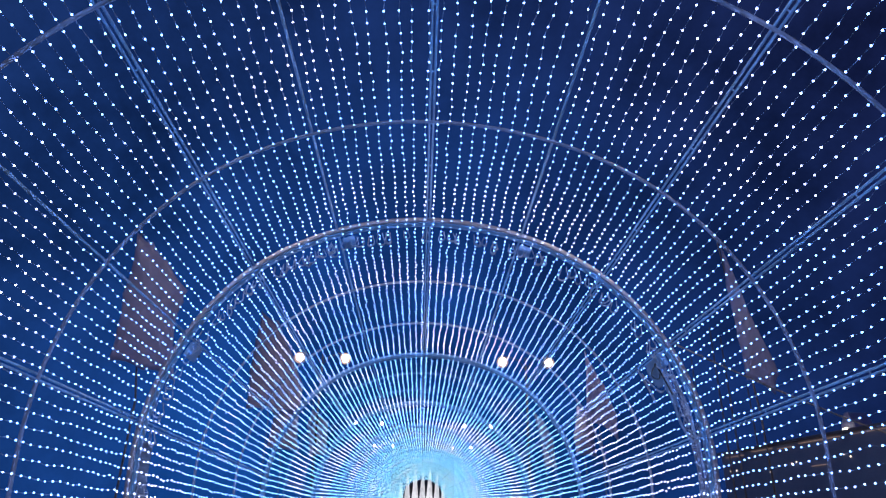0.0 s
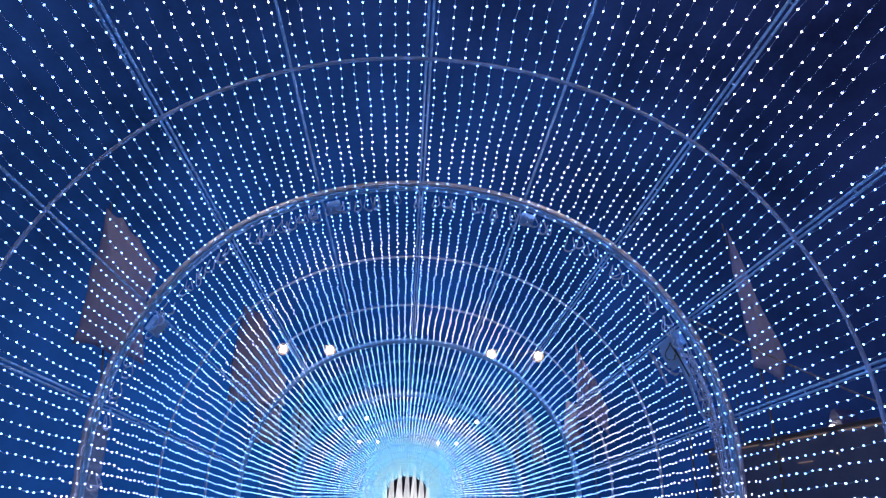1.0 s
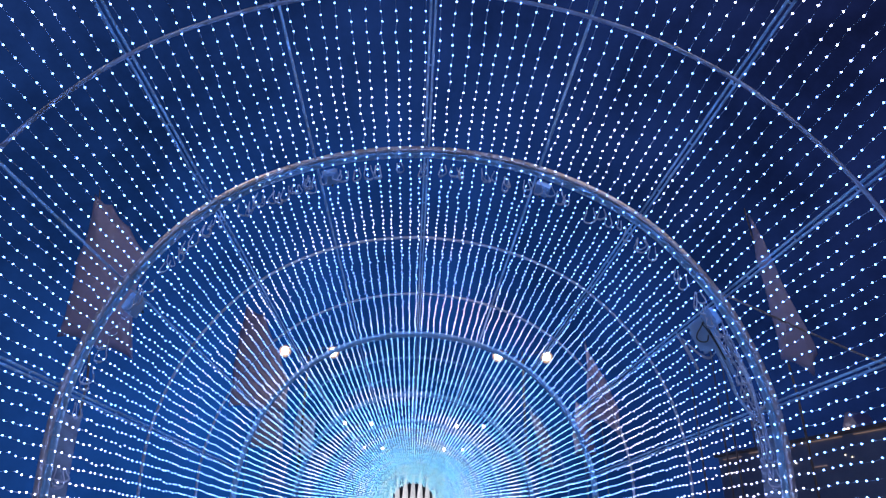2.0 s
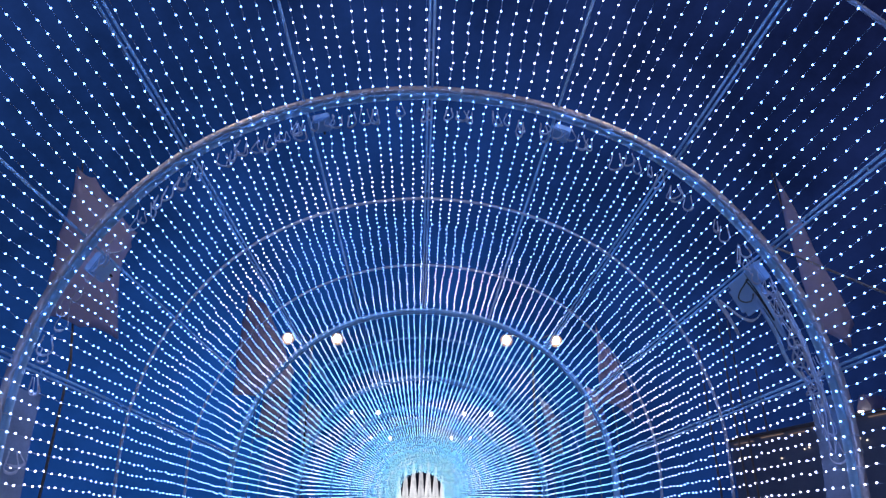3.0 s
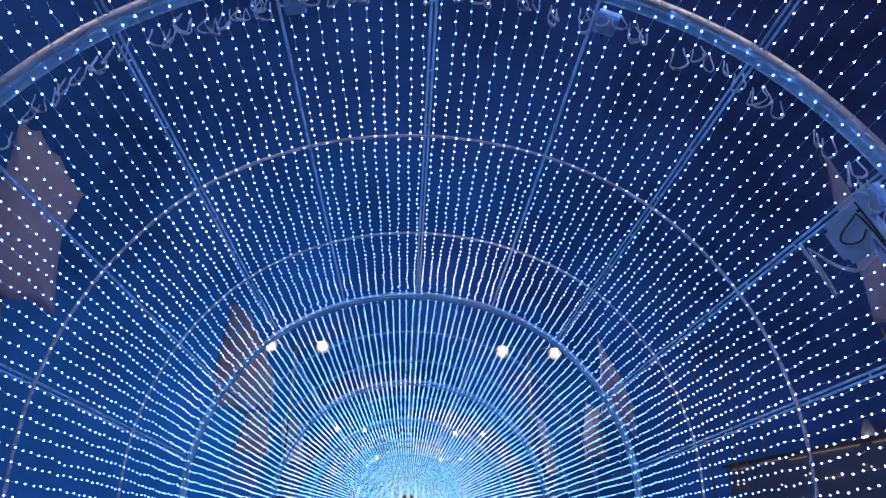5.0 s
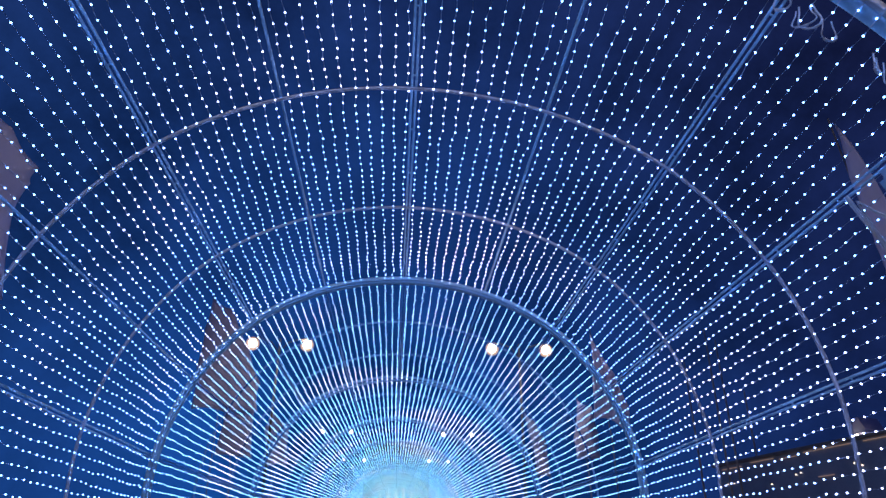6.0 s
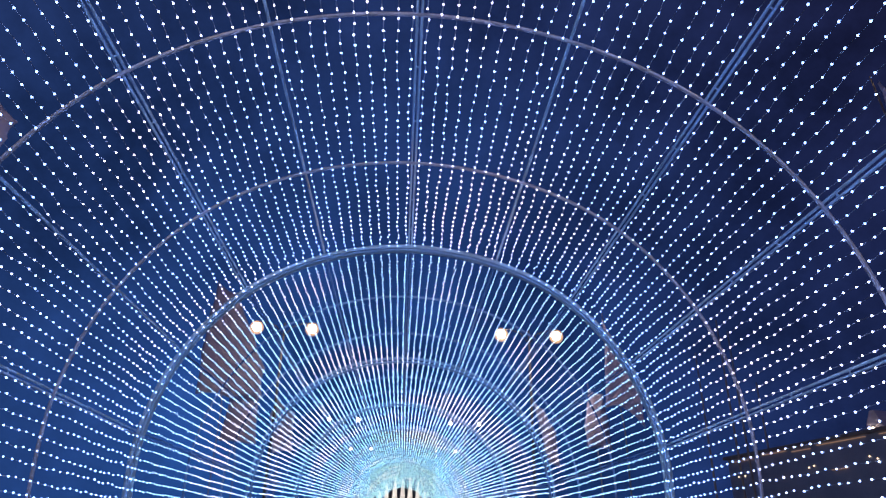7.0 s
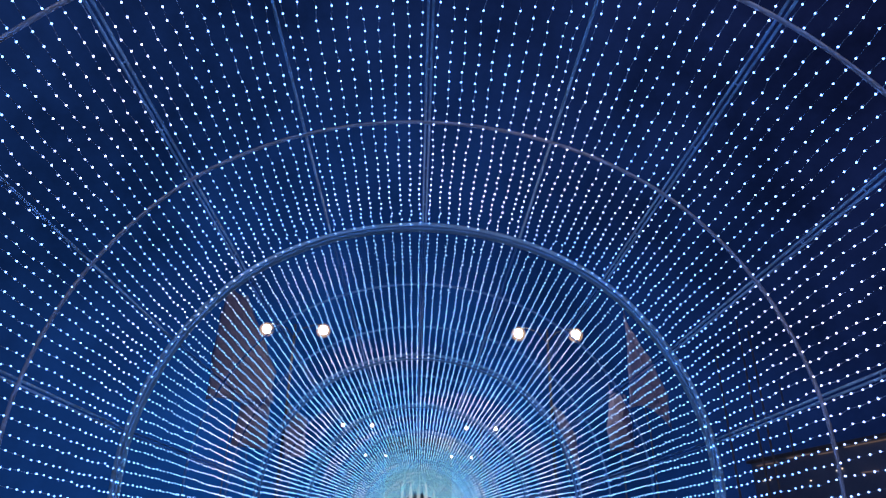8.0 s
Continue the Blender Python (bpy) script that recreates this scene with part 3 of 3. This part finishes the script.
def build_guy_rope():
    """A stay from the main arch to a post beside the street."""
    top = new("guy_rope")
    tagged(top, "grey-brown guy rope from the tunnel arch to a wooden post", "rope")
    bm = bmesh.new()
    a, b = Vector((4.06, 9.06, 4.84)), Vector((10.6, 9.3, 2.55))
    tube(bm, [a.lerp(b, t / 12) + Vector((0, 0, -0.22 * math.sin(math.pi * t / 12))) for t in range(13)], 0.013, 6)
    smooth(part("rope", bm, ROPE, top))
    bm = bmesh.new()
    tube(bm, [(10.66, 9.3, 0), (10.66, 9.3, 2.75)], 0.07, 8, True, 0.06)
    smooth(part("post", bm, WOOD, top, "short wooden post"))
    return top


build_guy_rope()


# ---- light trees at the far end ----
def build_light_tree(h, r, seed):
    q = random.Random(seed)
    top = new("light_tree")
    tagged(top, "tall white cone-shaped tree made of light strings", "light tree", "white light trees")
    bm = bmesh.new()
    tube(bm, [(0, 0, 0), (0, 0, h)], 0.12, 8, True, 0.05)
    part("pole", bm, STEEL, top)
    for i in range(18):
        a = 2 * math.pi * i / 18
        bm = bmesh.new()
        tube(bm, [(r * math.cos(a), r * math.sin(a), 0.05), (0.5 * r * math.cos(a + 0.06), 0.5 * r * math.sin(a + 0.06), h * 0.48), (0.04 * math.cos(a), 0.04 * math.sin(a), h)], q.uniform(0.05, 0.13), 5)
        part("garland", bm, TREELIGHT, top)
    return top


for i, (x, y, h, r) in enumerate([(-4.3, 157, 6.4, 0.8), (-2.8, 155, 8.2, 0.9), (-1.1, 158, 9.4, 1.0), (0.6, 154, 9.0, 0.95), (2.2, 157, 9.6, 1.0), (3.8, 155, 8.4, 0.9), (5.4, 158, 6.6, 0.8)]):
    build_light_tree(h, r, i).matrix_basis = pose(x, y, ground_z(y))


# ---- buildings ----
def build_house(w, d, h, floors, cols, strip, stone, windows=True):
    """A plain stone house, front towards -x, its near corner at the origin."""
    top = new("building")
    bm = bmesh.new()
    box(bm, (w, d, h), (w / 2, d / 2, h / 2))
    part("wall", bm, stone, top)
    bm = bmesh.new()
    box(bm, (w + 0.8, d + 0.8, 0.35), (w / 2, d / 2, h + 0.175), 0.05)
    part("roof", bm, ROOF, top)
    if windows:
        pane = bmesh.new()
        box(pane, (0.08, d / cols * 0.4, h / floors * 0.5), (0, 0, 0))
        first = part("window", pane, GLASS, top)
        for f in range(floors):
            for c in range(cols):
                ob = first if f == c == 0 else first.copy()
                if ob is not first:
                    scene.collection.objects.link(ob)
                ob.location = (-0.03, d * (c + 0.5) / cols, h * (f + 0.5) / floors)
    if strip:
        for y0, y1, z in ((2.0, 9.5, 1.0), (10.5, 13.5, 0.985), (14.5, 20.0, 1.0), (21.5, 27.5, 1.0), (28.4, 31.0, 0.985), (31.8, 35.5, 1.0), (37.0, 40.5, 0.985), (24.2, 26.2, 0.80), (12.0, 14.0, 0.78)):
            bm = bmesh.new()
            box(bm, (0.14, y1 - y0, 0.05), (-0.12, (y0 + y1) / 2, h * z - 0.2), 0.01)
            part("strip_light", bm, LEDSTRIP, top, "amber strip light on the cornice")
        for y, z in ((20.8, 10.5), (21.6, 10.8), (28.4, 10.7), (29.1, 10.6), (32.8, 10.0), (38.8, 10.7), (39.9, 10.7)):
            bm = bmesh.new()
            box(bm, (0.10, 0.08, 0.10), (-0.09, y, z), 0.01)
            bracket = part("wall_lamp", bm, WALLGLOW, top, "small lit wall lamp")
            bm = bmesh.new()
            box(bm, (0.14, 0.16, 0.04), (-0.09, y, z + 0.072), 0.008)
            part("lamp_hood", bm, STEEL, bracket, "dark metal hood")
        # lit gable on the roof
        bm = bmesh.new()
        prof = [(-0.9, 0.0), (0.9, 0.0), (0.85, 0.5), (0.2, 1.7), (-0.25, 1.75), (-0.8, 0.6)]
        front = [bm.verts.new((0.2, 20.5 + y, h + 0.35 + z)) for y, z in prof]
        rear = [bm.verts.new((2.6, 20.5 + y, h + 0.35 + z)) for y, z in prof]
        bm.faces.new(front)
        bm.faces.new(rear[::-1])
        for i in range(len(prof)):
            j = (i + 1) % len(prof)
            bm.faces.new((front[i], rear[i], rear[j], front[j]))
        bmesh.ops.recalc_face_normals(bm, faces=bm.faces)
        part("gable", bm, SAIL, top, "pale stone gable lit by a floodlight")
        bm = bmesh.new()
        box(bm, (0.16, 0.6, 0.07), (-0.3, 20.5, h + 0.40), 0.02)
        part("floodlight", bm, FLOOD, top, "lit floodlight at the gable")
    return top


hall = build_house(16, 41.5, 12.8, 3, 12, True, STONE, windows=False)
tagged(hall, "long stone building tinted blue by bloom, with amber cornice lights and lit gable", "building")
hall.matrix_basis = pose(48.7, 47, -0.05, 0, 0, 12.6)


def build_flagpole(h):
    top = new("flagpole")
    tagged(top, "tall bare wooden pole standing far beside the street", "pole", "tall poles")
    bm = bmesh.new()
    tube(bm, [(0, 0, 0), (0, 0, h * 0.5), (0, 0, h)], 0.13, 8, True, 0.07)
    smooth(part("pole", bm, MAST, top))
    bm = bmesh.new()
    tube(bm, [(0, 0, 0), (0, 0, 0.5)], 0.5, 10)
    part("footing", bm, STONE, top)
    return top


for x, y, h in ((37.3, 80, 28), (39.0, 81, 27), (42.0, 82, 21), (36.0, 84, 25)):
    build_flagpole(h).matrix_basis = pose(x, y, 0)
back = build_house(12, 17, 22, 6, 5, False, DARKSTONE)
tagged(back, "dark grey stone building closing the far end of the street", "building")
back.matrix_basis = pose(9.2, 186, ground_z(186) - 0.05, 0, 0, 90)
